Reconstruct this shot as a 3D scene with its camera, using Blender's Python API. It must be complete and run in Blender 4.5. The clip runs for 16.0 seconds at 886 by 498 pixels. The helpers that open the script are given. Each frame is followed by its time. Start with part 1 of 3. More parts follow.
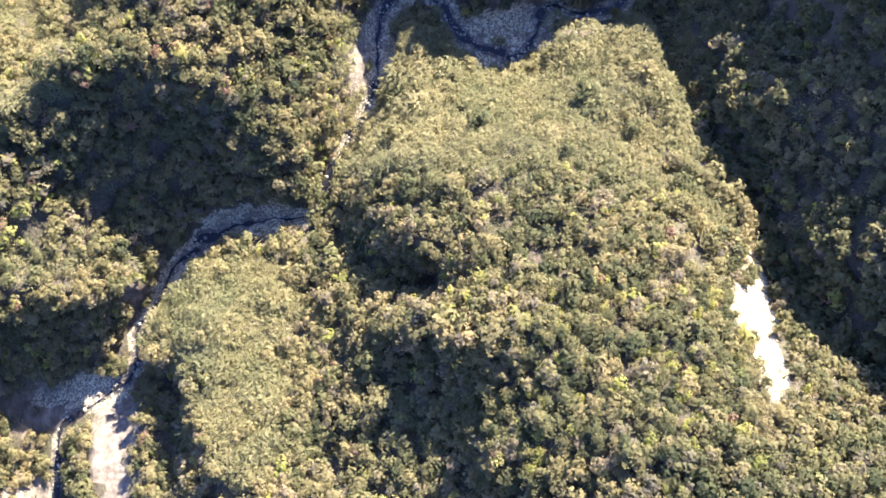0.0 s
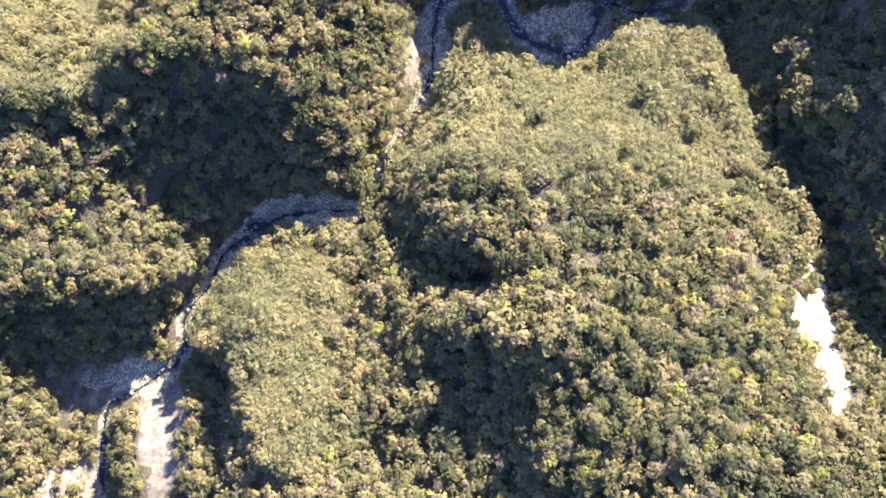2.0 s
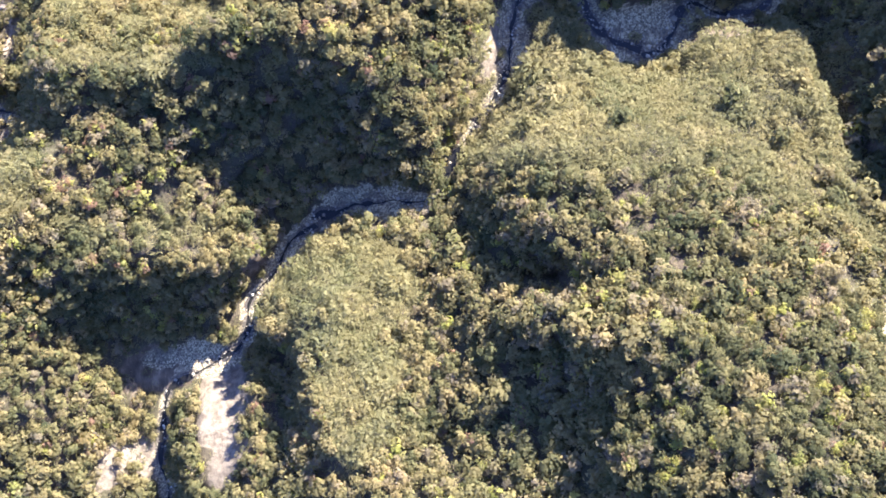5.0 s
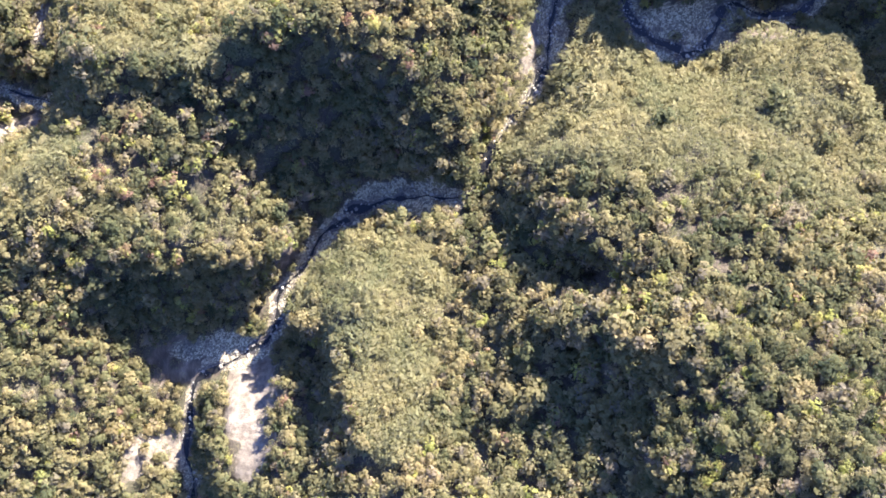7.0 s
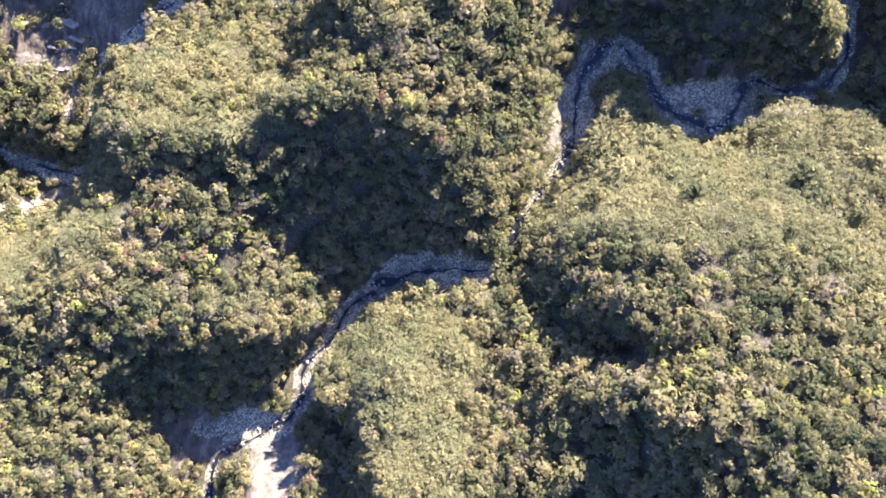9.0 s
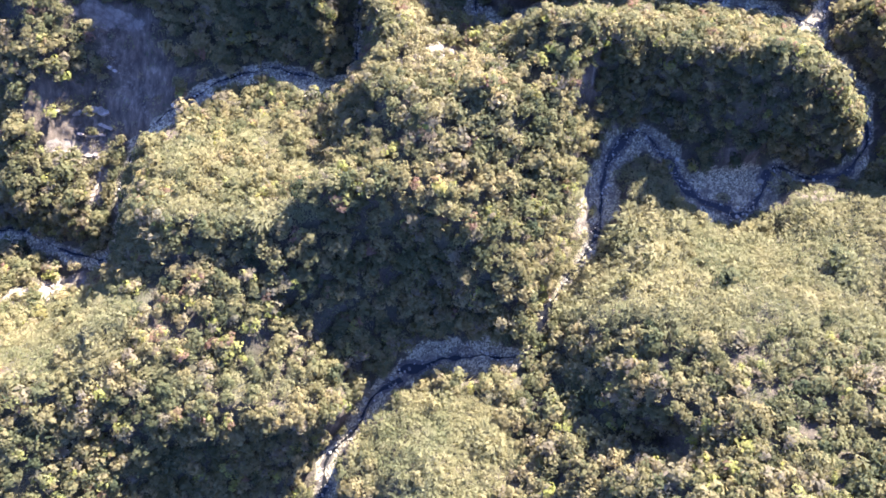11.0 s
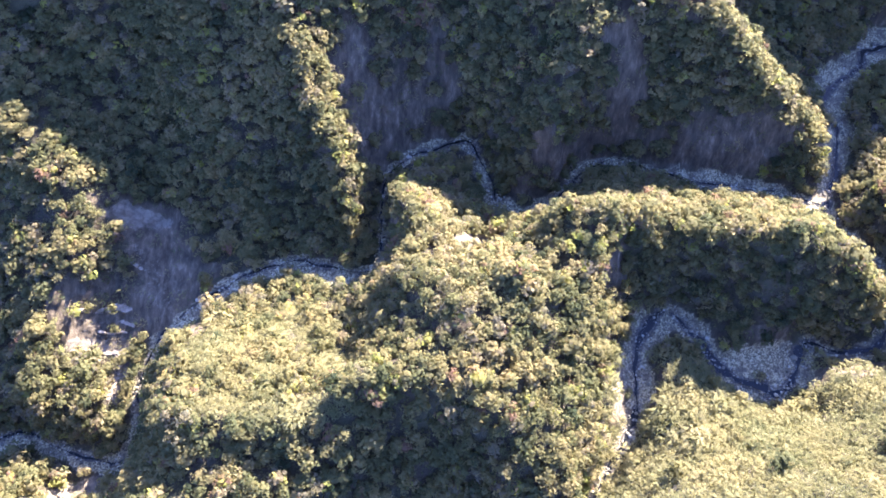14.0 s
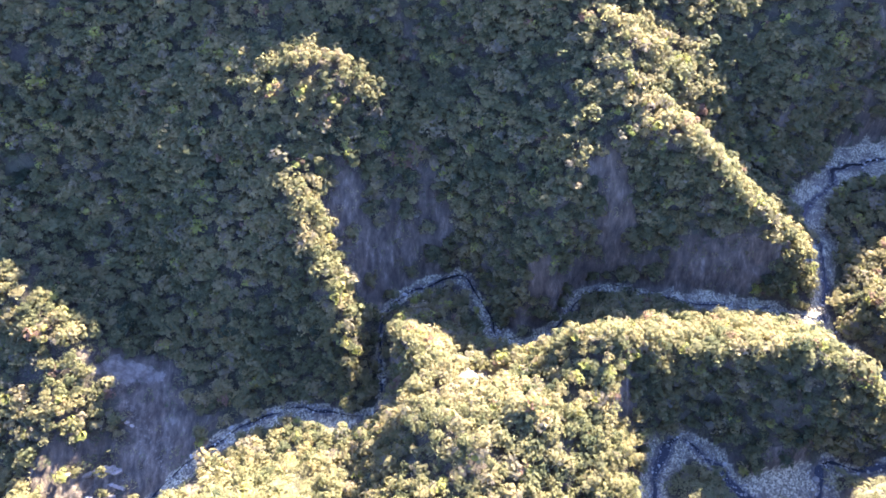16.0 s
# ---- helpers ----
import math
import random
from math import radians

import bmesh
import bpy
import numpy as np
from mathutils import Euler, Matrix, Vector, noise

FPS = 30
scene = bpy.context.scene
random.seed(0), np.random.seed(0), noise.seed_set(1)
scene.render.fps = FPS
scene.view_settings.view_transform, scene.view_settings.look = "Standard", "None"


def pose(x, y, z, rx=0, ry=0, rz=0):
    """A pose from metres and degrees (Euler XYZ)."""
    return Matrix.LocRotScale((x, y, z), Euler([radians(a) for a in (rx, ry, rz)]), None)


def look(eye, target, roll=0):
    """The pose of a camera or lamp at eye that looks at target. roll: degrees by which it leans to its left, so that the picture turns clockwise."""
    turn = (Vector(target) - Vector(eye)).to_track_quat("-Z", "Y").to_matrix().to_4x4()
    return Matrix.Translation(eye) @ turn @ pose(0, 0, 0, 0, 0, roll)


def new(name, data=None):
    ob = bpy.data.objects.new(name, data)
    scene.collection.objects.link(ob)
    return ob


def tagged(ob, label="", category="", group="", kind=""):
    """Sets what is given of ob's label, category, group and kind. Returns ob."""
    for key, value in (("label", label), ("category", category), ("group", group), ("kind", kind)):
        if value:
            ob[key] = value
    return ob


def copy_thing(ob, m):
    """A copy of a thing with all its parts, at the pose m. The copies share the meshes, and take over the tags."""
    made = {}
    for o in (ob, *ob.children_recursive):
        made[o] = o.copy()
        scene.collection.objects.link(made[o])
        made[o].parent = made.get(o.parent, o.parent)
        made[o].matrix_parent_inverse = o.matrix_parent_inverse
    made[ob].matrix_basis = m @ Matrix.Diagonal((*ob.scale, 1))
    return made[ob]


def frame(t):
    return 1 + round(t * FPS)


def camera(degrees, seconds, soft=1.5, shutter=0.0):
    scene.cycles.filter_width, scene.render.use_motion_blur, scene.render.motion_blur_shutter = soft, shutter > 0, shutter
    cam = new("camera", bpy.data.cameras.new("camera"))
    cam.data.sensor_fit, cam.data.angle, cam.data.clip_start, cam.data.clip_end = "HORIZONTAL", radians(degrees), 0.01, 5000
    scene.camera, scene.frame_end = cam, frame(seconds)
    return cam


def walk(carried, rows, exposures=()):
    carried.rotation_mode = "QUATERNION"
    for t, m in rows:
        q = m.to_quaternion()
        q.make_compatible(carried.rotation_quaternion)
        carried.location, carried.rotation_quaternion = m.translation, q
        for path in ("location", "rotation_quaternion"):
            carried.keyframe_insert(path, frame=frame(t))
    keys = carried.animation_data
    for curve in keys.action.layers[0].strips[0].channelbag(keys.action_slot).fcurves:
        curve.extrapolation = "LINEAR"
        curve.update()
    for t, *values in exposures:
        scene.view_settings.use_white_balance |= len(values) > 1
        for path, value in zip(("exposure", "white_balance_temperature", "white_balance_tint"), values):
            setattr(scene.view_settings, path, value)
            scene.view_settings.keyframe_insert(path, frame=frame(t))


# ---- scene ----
# ================= camera =================
cam = camera(62.6, 16.0, soft=1.7)
ROWS = [  # seconds, place in metres, turn in degrees
    (0, -0.00, 0.00, 300.00, 2.06, -1.58, -0.06),
    (0.5, -3.19, 0.33, 299.91, 1.90, -1.23, 0.73),
    (1, -6.41, 0.65, 299.79, 1.74, -1.02, 1.34),
    (1.5, -9.68, 0.94, 299.64, 1.58, -0.60, 1.70),
    (2, -13.01, 1.21, 299.48, 1.44, -0.34, 1.92),
    (2.5, -16.43, 1.43, 299.29, 1.31, -0.13, 2.07),
    (3, -19.95, 1.62, 299.07, 1.19, 0.18, 2.16),
    (3.5, -23.52, 1.77, 298.82, 1.06, 0.36, 2.16),
    (4, -27.12, 1.91, 298.55, 0.93, 0.56, 2.42),
    (4.5, -30.71, 2.04, 298.26, 0.79, 0.66, 3.12),
    (4.7, -32.13, 2.08, 298.14, 0.72, 0.83, 3.69),
    (6.8, -46.75, 2.46, 296.42, 0.14, 0.60, 5.63),
    (7, -48.11, 2.52, 296.30, 0.07, 0.68, 5.65),
    (7.5, -51.42, 2.70, 295.95, 0.12, 0.68, 5.57),
    (8, -54.65, 2.94, 295.58, 1.71, 0.52, 5.55),
    (8.2, -55.92, 3.05, 295.43, 2.60, 0.52, 5.52),
    (10.3, -68.94, 4.47, 293.26, 9.08, 0.22, 5.53),
    (10.5, -70.15, 4.65, 293.12, 9.79, 0.22, 5.55),
    (11, -73.14, 5.23, 292.78, 11.57, 0.14, 5.51),
    (11.5, -76.06, 5.92, 292.45, 13.46, 0.04, 5.49),
    (12, -78.93, 6.69, 292.13, 16.16, 0.13, 5.51),
    (12.5, -81.69, 7.50, 291.86, 18.06, 0.07, 5.49),
    (13, -84.36, 8.35, 291.64, 20.56, 0.06, 4.63),
    (13.5, -86.94, 9.20, 291.49, 22.88, 0.00, 3.47),
    (14, -89.46, 10.03, 291.42, 25.18, -0.04, 3.43),
    (14.5, -91.94, 10.85, 291.37, 28.15, -0.01, 3.43),
    (15, -94.36, 11.67, 291.34, 30.58, 0.00, 2.66),
    (15.5, -96.74, 12.49, 291.32, 32.66, -0.02, 1.33),
    (16, -99.11, 13.31, 291.30, 35.29, -0.01, -0.28),
]
walk(cam, [(t, pose(x, y, z, rx, ry, rz)) for t, x, y, z, rx, ry, rz in ROWS],
     exposures=[(0.0, 3.46, 4910, 46), (7.5, 3.37, 4780, 47), (11.0, 3.63, 4740, 49), (13.0, 3.84, 4840, 49), (14.5, 4.12, 4920, 48), (16.0, 4.43, 4990, 47)])

# ================= sun and sky =================
SUN_AZ, SUN_EL = 30.0, 27.0  # degrees east of the +y axis, degrees above the horizon
world = bpy.data.worlds.new("sky")
scene.world = world
world.use_nodes = True
wn = world.node_tree
sky = wn.nodes.new("ShaderNodeTexSky")
sky.sky_type, sky.sun_disc = "NISHITA", False
sky.sun_elevation, sky.sun_rotation = radians(SUN_EL), radians(SUN_AZ)
sky.air_density, sky.dust_density, sky.ozone_density = 1.1, 0.6, 3.6
wn.links.new(sky.outputs["Color"], wn.nodes["Background"].inputs["Color"])
wn.nodes["Background"].inputs["Strength"].default_value = 0.051
sun = new("sun", bpy.data.lights.new("sun", "SUN"))
sun.data.energy, sun.data.angle, sun.data.color = 4.7, radians(0.53), (1.0, 0.88, 0.45)
sun_way = Vector((math.sin(radians(SUN_AZ)) * math.cos(radians(SUN_EL)), math.cos(radians(SUN_AZ)) * math.cos(radians(SUN_EL)), math.sin(radians(SUN_EL))))
sun.matrix_world = look(sun_way * 900, (0, 0, 0))

# ================= materials =================
def material(name, rough=0.8):
    m = bpy.data.materials.new(name)
    m.use_nodes = True
    b = m.node_tree.nodes["Principled BSDF"]
    b.inputs["Roughness"].default_value = rough
    b.inputs["Specular IOR Level"].default_value = 0.3
    return m, m.node_tree, b


def ramp(tree, fac, stops):
    n = tree.nodes.new("ShaderNodeValToRGB")
    e = n.color_ramp.elements
    while len(e) < len(stops):
        e.new(0.5)
    for k, (p, c) in zip(e, stops):
        k.position, k.color = p, (*c, 1)
    tree.links.new(fac, n.inputs["Fac"])
    return n.outputs["Color"]


def noise_of(tree, scale, detail=4.0, rough=0.6, vec=None):
    n = tree.nodes.new("ShaderNodeTexNoise")
    n.inputs["Scale"].default_value, n.inputs["Detail"].default_value, n.inputs["Roughness"].default_value = scale, detail, rough
    if vec is None:
        vec = tree.nodes.new("ShaderNodeNewGeometry").outputs["Position"]
    tree.links.new(vec, n.inputs["Vector"])
    return n.outputs["Fac"]


def mix(tree, fac, a, b, how="MIX"):
    n = tree.nodes.new("ShaderNodeMix")
    n.data_type, n.blend_type = "RGBA", how
    for sock, v in ((n.inputs[0], fac), (n.inputs[6], a), (n.inputs[7], b)):
        if isinstance(v, (int, float)):
            sock.default_value = v
        elif isinstance(v, tuple):
            sock.default_value = (*v, 1)
        else:
            tree.links.new(v, sock)
    return n.outputs[2]


def math_of(tree, op, a, b=0.0, clamp=False):
    n = tree.nodes.new("ShaderNodeMath")
    n.operation, n.use_clamp = op, clamp
    for sock, v in ((n.inputs[0], a), (n.inputs[1], b)):
        if isinstance(v, (int, float)):
            sock.default_value = v
        else:
            tree.links.new(v, sock)
    return n.outputs[0]


def attr(tree, name):
    n = tree.nodes.new("ShaderNodeAttribute")
    n.attribute_name = name
    return n.outputs["Fac"]


def bump(tree, b, height, strength, distance):
    n = tree.nodes.new("ShaderNodeBump")
    n.inputs["Strength"].default_value, n.inputs["Distance"].default_value = strength, distance
    tree.links.new(height, n.inputs["Height"])
    tree.links.new(n.outputs["Normal"], b.inputs["Normal"])


def make_ground():
    """Soil with dry grass, bare rock where it is steep, pale gravel and bare earth by attribute."""
    m, t, b = material("hillside_soil", 0.92)
    coarse, fine = noise_of(t, 0.05, 5), noise_of(t, 0.6, 6, 0.7)
    soil = ramp(t, fine, [(0.3, (0.035, 0.028, 0.018)), (0.55, (0.07, 0.056, 0.034)), (0.75, (0.12, 0.098, 0.056))])
    grass = ramp(t, fine, [(0.3, (0.035, 0.035, 0.016)), (0.6, (0.075, 0.068, 0.034)), (0.8, (0.125, 0.108, 0.056))])
    low = mix(t, ramp(t, coarse, [(0.42, (0, 0, 0)), (0.58, (1, 1, 1))]), soil, grass)
    # rock, streaked down the slope
    geo = t.nodes.new("ShaderNodeNewGeometry")
    mp = t.nodes.new("ShaderNodeMapping")
    mp.inputs["Scale"].default_value = (0.36, 0.13, 0.12)
    t.links.new(geo.outputs["Position"], mp.inputs["Vector"])
    streak = noise_of(t, 1.0, 8, 0.7, mp.outputs["Vector"])
    rock = ramp(t, streak, [(0.34, (0.038, 0.029, 0.017)), (0.47, (0.076, 0.059, 0.035)), (0.57, (0.118, 0.093, 0.057)), (0.7, (0.22, 0.178, 0.114))])
    sep = t.nodes.new("ShaderNodeSeparateXYZ")
    t.links.new(geo.outputs["True Normal"], sep.inputs[0])
    steep = math_of(t, "ADD", sep.outputs["Z"], math_of(t, "MULTIPLY", noise_of(t, 0.15, 4), 0.35))
    steep = ramp(t, steep, [(0.52, (1, 1, 1)), (0.64, (0, 0, 0))])
    ragged = math_of(t, "MULTIPLY", math_of(t, "SUBTRACT", noise_of(t, 0.7, 5, 0.7), 0.5), 1.3)

    def patch(name):
        return ramp(t, math_of(t, "ADD", attr(t, name), ragged), [(0.38, (0, 0, 0)), (0.62, (1, 1, 1))])

    col = mix(t, steep, low, rock)
    col = mix(t, patch("rock"), col, rock)
    pale = ramp(t, noise_of(t, 0.35, 7, 0.65), [(0.3, (0.075, 0.061, 0.040)), (0.46, (0.128, 0.106, 0.071)), (0.66, (0.215, 0.183, 0.125))])
    col = mix(t, patch("pale"), col, pale)
    stones = t.nodes.new("ShaderNodeTexVoronoi")
    stones.inputs["Scale"].default_value = 1.9
    t.links.new(geo.outputs["Position"], stones.inputs["Vector"])
    gravel = ramp(t, stones.outputs["Color"], [(0.22, (0.10, 0.086, 0.049)), (0.5, (0.25, 0.214, 0.119)), (0.72, (0.47, 0.408, 0.232))])
    gravel = mix(t, ramp(t, noise_of(t, 0.16, 5, 0.65), [(0.47, (0, 0, 0)), (0.63, (0.8, 0.8, 0.8))]), gravel, (0.10, 0.08, 0.055))
    gravel = mix(t, math_of(t, "MULTIPLY", patch("wet"), 0.85), gravel, (0.06, 0.053, 0.046))
    col = mix(t, patch("gravel"), col, gravel)
    t.links.new(col, b.inputs["Base Color"])
    bump(t, b, noise_of(t, 0.9, 8, 0.75), 0.9, 0.9)
    return m


def make_leaf(name, stops, spread=1.0):
    """Foliage: colour by each plant's tint and a small change from leaf to leaf; thin enough to let some light through."""
    m, t, b = material(name, 0.7)
    b.inputs["Specular IOR Level"].default_value = 0.12
    tint = ramp(t, attr(t, "tint"), stops)
    rnd = t.nodes.new("ShaderNodeNewGeometry").outputs["Random Per Island"]
    col = mix(t, 1.0, tint, ramp(t, rnd, [(0.0, (1 - 0.38 * spread, 1 - 0.34 * spread, 1 - 0.34 * spread)), (0.5, (0.97, 0.97, 0.95)), (1.0, (1 + 0.35 * spread, 1 + 0.3 * spread, 1 + 0.15 * spread))]), "MULTIPLY")
    col = mix(t, 1.0, col, ramp(t, noise_of(t, 0.045, 3), [(0.35, (0.8, 0.86, 0.8)), (0.65, (1.17, 1.12, 1.02))]), "MULTIPLY")
    t.links.new(col, b.inputs["Base Color"])
    bump(t, b, noise_of(t, 2.6, 4, 0.8), 0.7, 0.6)
    tr = t.nodes.new("ShaderNodeBsdfTranslucent")
    t.links.new(col, tr.inputs["Color"])
    mx = t.nodes.new("ShaderNodeMixShader")
    mx.inputs[0].default_value = 0.6
    t.links.new(b.outputs[0], mx.inputs[1])
    t.links.new(tr.outputs[0], mx.inputs[2])
    t.links.new(mx.outputs[0], t.nodes["Material Output"].inputs["Surface"])
    return m


def make_plain(name, stops, scale, rough=0.8, relief=0.3):
    m, t, b = material(name, rough)
    t.links.new(ramp(t, noise_of(t, scale, 6, 0.65), stops), b.inputs["Base Color"])
    bump(t, b, noise_of(t, scale * 3, 6, 0.7), relief, 0.2)
    return m


def make_stone():
    m, t, b = material("river_stone", 0.75)
    rnd = t.nodes.new("ShaderNodeNewGeometry").outputs["Random Per Island"]
    oi = t.nodes.new("ShaderNodeObjectInfo").outputs["Random"]
    r = math_of(t, "FRACT", math_of(t, "ADD", rnd, oi))
    col = ramp(t, r, [(0.0, (0.10, 0.088, 0.060)), (0.5, (0.28, 0.25, 0.172)), (1.0, (0.56, 0.515, 0.372))])
    col = mix(t, 0.5, col, ramp(t, noise_of(t, 2.5, 6), [(0.3, (0.3, 0.3, 0.3)), (0.7, (0.6, 0.6, 0.58))]), "MULTIPLY")
    t.links.new(col, b.inputs["Base Color"])
    bump(t, b, noise_of(t, 5, 5), 0.4, 0.1)
    return m


GROUND = make_ground()
LEAF = make_leaf("tree_foliage", [(0.0, (0.060, 0.074, 0.039)), (0.3, (0.143, 0.144, 0.066)), (0.55, (0.219, 0.196, 0.088)), (0.75, (0.278, 0.236, 0.113)),
                                  (0.80, (0.196, 0.172, 0.122)), (0.87, (0.259, 0.216, 0.128)), (0.93, (0.321, 0.326, 0.074)), (1.0, (0.226, 0.145, 0.098))], 0.48)
BRUSH = make_leaf("brush_foliage", [(0.0, (0.150, 0.150, 0.068)), (0.4, (0.216, 0.204, 0.094)), (0.75, (0.266, 0.246, 0.116)), (1.0, (0.308, 0.278, 0.140))], 0.2)
BARK = make_plain("bark", [(0.3, (0.07, 0.055, 0.04)), (0.7, (0.22, 0.19, 0.16))], 3.0, 0.9, 0.6)
STONE = make_stone()
# paler than the slope's rock, partly in place of sunlight on the ledges
LEDGE = make_plain("pale_ledge_rock", [(0.3, (0.13, 0.106, 0.072)), (0.55, (0.26, 0.218, 0.152)), (0.75, (0.42, 0.362, 0.26))], 0.5, 0.85, 0.8)
WATER, _t, _b = material("stream_water", 0.2)
_b.inputs["Base Color"].default_value = (0.014, 0.014, 0.012, 1)
_b.inputs["IOR"].default_value = 1.33
bump(_t, _b, noise_of(_t, 1.6, 5), 0.35, 0.2)

# ================= the landform =================
# streams: x, y, height of the bed, half the width of the gravel
STREAM_A = [(190, 262, 17, 10), (140, 266, 15, 12), (112, 262, 13, 12), (90, 248, 12, 12), (77, 230, 11, 11), (79, 211, 11, 9), (75, 192, 10, 5), (67, 172, 10, 5), (76, 157, 10, 5),
    (87, 141, 10, 5), (87, 121, 10, 5), (80, 109, 10, 3.5), (63, 106, 10, 3), (51, 107, 10, 5), (43, 96, 10, 8), (33, 88, 10, 6)]
STREAM_B = [(33, 88, 10, 6), (24, 91, 10, 7), (16, 99, 10, 7), (9, 109, 10, 7), (0, 116, 10, 6), (-11, 111, 10, 7), (-18, 101, 10, 6.5), (-17, 85, 10, 4.5),
    (-21, 70, 9, 4), (-29, 57, 8, 2), (-39, 38, 7, 2), (-44, 25, 6, 3), (-62, 22, 4, 6), (-77, 20, 3, 8), (-92, 12, 2, 7)]
STREAM_C = [(-92, 12, 2, 6), (-100, 3, 1, 5), (-108, -11, -1, 3.5), (-116, -22, -3, 3), (-115, -34, -4, 3.5), (-121, -44, -5, 5), (-137, -54, -6, 3),
    (-149, -62, -7, 2), (-150, -78, -8, 2), (-151, -93, -9, 2.5), (-147, -112, -10, 5), (-160, -160, -13, 6), (-190, -240, -18, 6)]
STREAM_D = [(67, 174, 10, 4.5), (36, 180, 9, 6.5), (14, 182, 9, 6), (-1, 187, 8, 4.5), (-21, 192, 8, 3), (-36, 186, 7, 4), (-50, 170, 7, 4),
    (-61, 161, 6, 4.5), (-74, 168, 6, 4.5), (-81, 182, 5, 4.5), (-88, 199, 5, 5), (-101, 197, 4, 4.5), (-118, 189, 4, 4), (-126, 175, 3, 2),
    (-125, 147, 2, 1.3)]
STREAM_E = [(-125, 147, 2, 1.3), (-126, 135, 1, 3), (-144, 132, 0, 5), (-162, 136, -1, 5.5), (-181, 129, -2, 4.5), (-197, 119, -5, 4.5),
    (-216, 102, -10, 4), (-223, 80, -17, 4), (-223, 61, -23, 4.5), (-230, 49, -27, 6), (-254, 55, -29, 5), (-282, 58, -31, 7), (-340, 40, -35, 7),
    (-440, 30, -40, 7)]
STREAMS = [STREAM_A, STREAM_B, STREAM_C, STREAM_D, STREAM_E]
# ridges, rims and slopes: x, y, height of the ground
RIDGES = []


def land(*line):
    RIDGES.append(line)


# east terrace: rim, then cross lines of its rising top
land((-34, 48, 31), (-24, 62, 30), (-14, 74, 18), (-10, 91, 20), (-7, 95, 20), (2, 95, 18), (10, 85, 17), (28, 76, 19), (46, 78, 19), (54, 92, 25), (66, 91, 27), (81, 90, 39))
land((81, 90, 39), (82, 72, 49), (88, 51, 52), (98, 36, 57), (104, 20, 66), (105, 6, 68))
land((-29, 34, 15), (-19, 37, 32), (-8, 44, 40), (2, 39, 46), (18, 46, 46), (30, 46, 49), (59, 40, 54), (92, 48, 52))
land((46, 66, 34), (75, 63, 50))
land((-26, 24, 15), (-15, 23, 36), (-4, 17, 49), (0, 10, 50), (10, 5, 56), (27, 10, 62), (43, 13, 63), (71, 8, 81), (98, 12, 69))
land((7, -16, 67), (30, -18, 79), (53, -24, 87), (81, -20, 94), (96, -22, 84))
land((21, -56, 78), (34, -44, 84), (68, -48, 101), (90, -44, 102), (118, -32, 93))
land((20, -110, 92), (70, -100, 118), (130, -100, 140))
land((20, -180, 110), (130, -180, 150), (250, -180, 200))
# hollow and ravine on its west side
land((-17, 1, 33), (-6, -3, 29), (5, -1, 33))
land((-14, -14, 48), (-4, -14, 54), (6, -14, 62))
land((-4, -28, 42), (4, -50, 54), (9, -75, 57))
land((14, -36, 62), (14, -45, 60), (17, -60, 63), (20, -80, 68))
land((-18, -27, 43), (-13, -36, 44), (-12, -54, 47), (-10, -80, 52))
# low terrace
land((-107, -27, 15), (-108, -18, 14), (-102, -8, 13), (-95, 1, 11), (-79, 9, 9), (-57, 13, 12), (-47, 2, 15), (-40, -14, 18))
land((-82, -3, 15), (-77, -18, 32), (-52, -32, 20))
land((-94, -62, 8), (-74, -66, 38), (-60, -69, 44), (-30, -60, 33))
land((-92, -46, 1), (-101, -34, 3))
land((-86, -22, 29), (-83, -40, 29), (-77, -56, 37))
land((-100, -100, 24), (-60, -110, 48), (-10, -110, 70))
land((-110, -160, 30), (-40, -170, 65))
land((-34, 12, 13), (-27, -4, 29), (-29, -22, 30), (-26, -34, 35))
# bare bank by the lower stream
land((-130, -56, -2), (-130, -65, 3), (-129, -77, 7), (-127, -94, 10))
land((-120, -57, 0), (-119, -66, 5), (-118, -78, 9), (-119, -96, 11))
land((-110, -55, 10), (-106, -70, 14))
# middle hill: arc crest, arms
land((-196, 66, 28), (-182, 58, 45), (-172, 57, 50), (-154, 59, 46), (-138, 62, 48), (-130, 67, 49), (-120, 73, 53), (-97, 76, 52), (-85, 72, 50), (-72, 68, 43), (-62, 64, 36), (-50, 54, 28), (-45, 46, 21), (-47, 38, 15), (-46, 31, 9))
land((-112, 59, 37), (-95, 61, 34), (-82, 57, 31), (-72, 52, 29), (-64, 43, 22))
land((-104, 35, 18), (-90, 40, 16), (-78, 43, 14), (-71, 43, 15))
land((-88, 28, 9), (-100, 26, 11))
land((-171, 50, 43), (-153, 50, 38), (-142, 47, 38), (-136, 40, 35), (-131, 32, 24))
land((-122, 48, 37), (-117, 24, 13))
land((-85, 72, 50), (-88, 86, 52), (-86, 99, 57), (-104, 109, 51), (-108, 124, 43), (-95, 136, 40), (-80, 139, 24), (-68, 145, 25), (-56, 146, 41))
land((-62, 88, 42), (-46, 96, 39), (-40, 118, 44), (-38, 134, 53))
land((-39, 82, 25), (-31, 76, 24))
land((-34, 62, 19), (-40, 58, 18))
land((-112, 116, 45), (-120, 122, 24))
land((-104, 136, 42), (-112, 150, 34), (-120, 166, 16))
land((-89, 150, 23), (-96, 168, 12), (-104, 186, 7))
# tilted west terrace
land((-190, 78, 31), (-181, 78, 37), (-160, 70, 37), (-137, 76, 36), (-126, 84, 28))
land((-211, 77, 4), (-204, 92, 12), (-186, 104, 9), (-166, 110, 5), (-146, 116, 9), (-134, 108, 14), (-130, 96, 22))
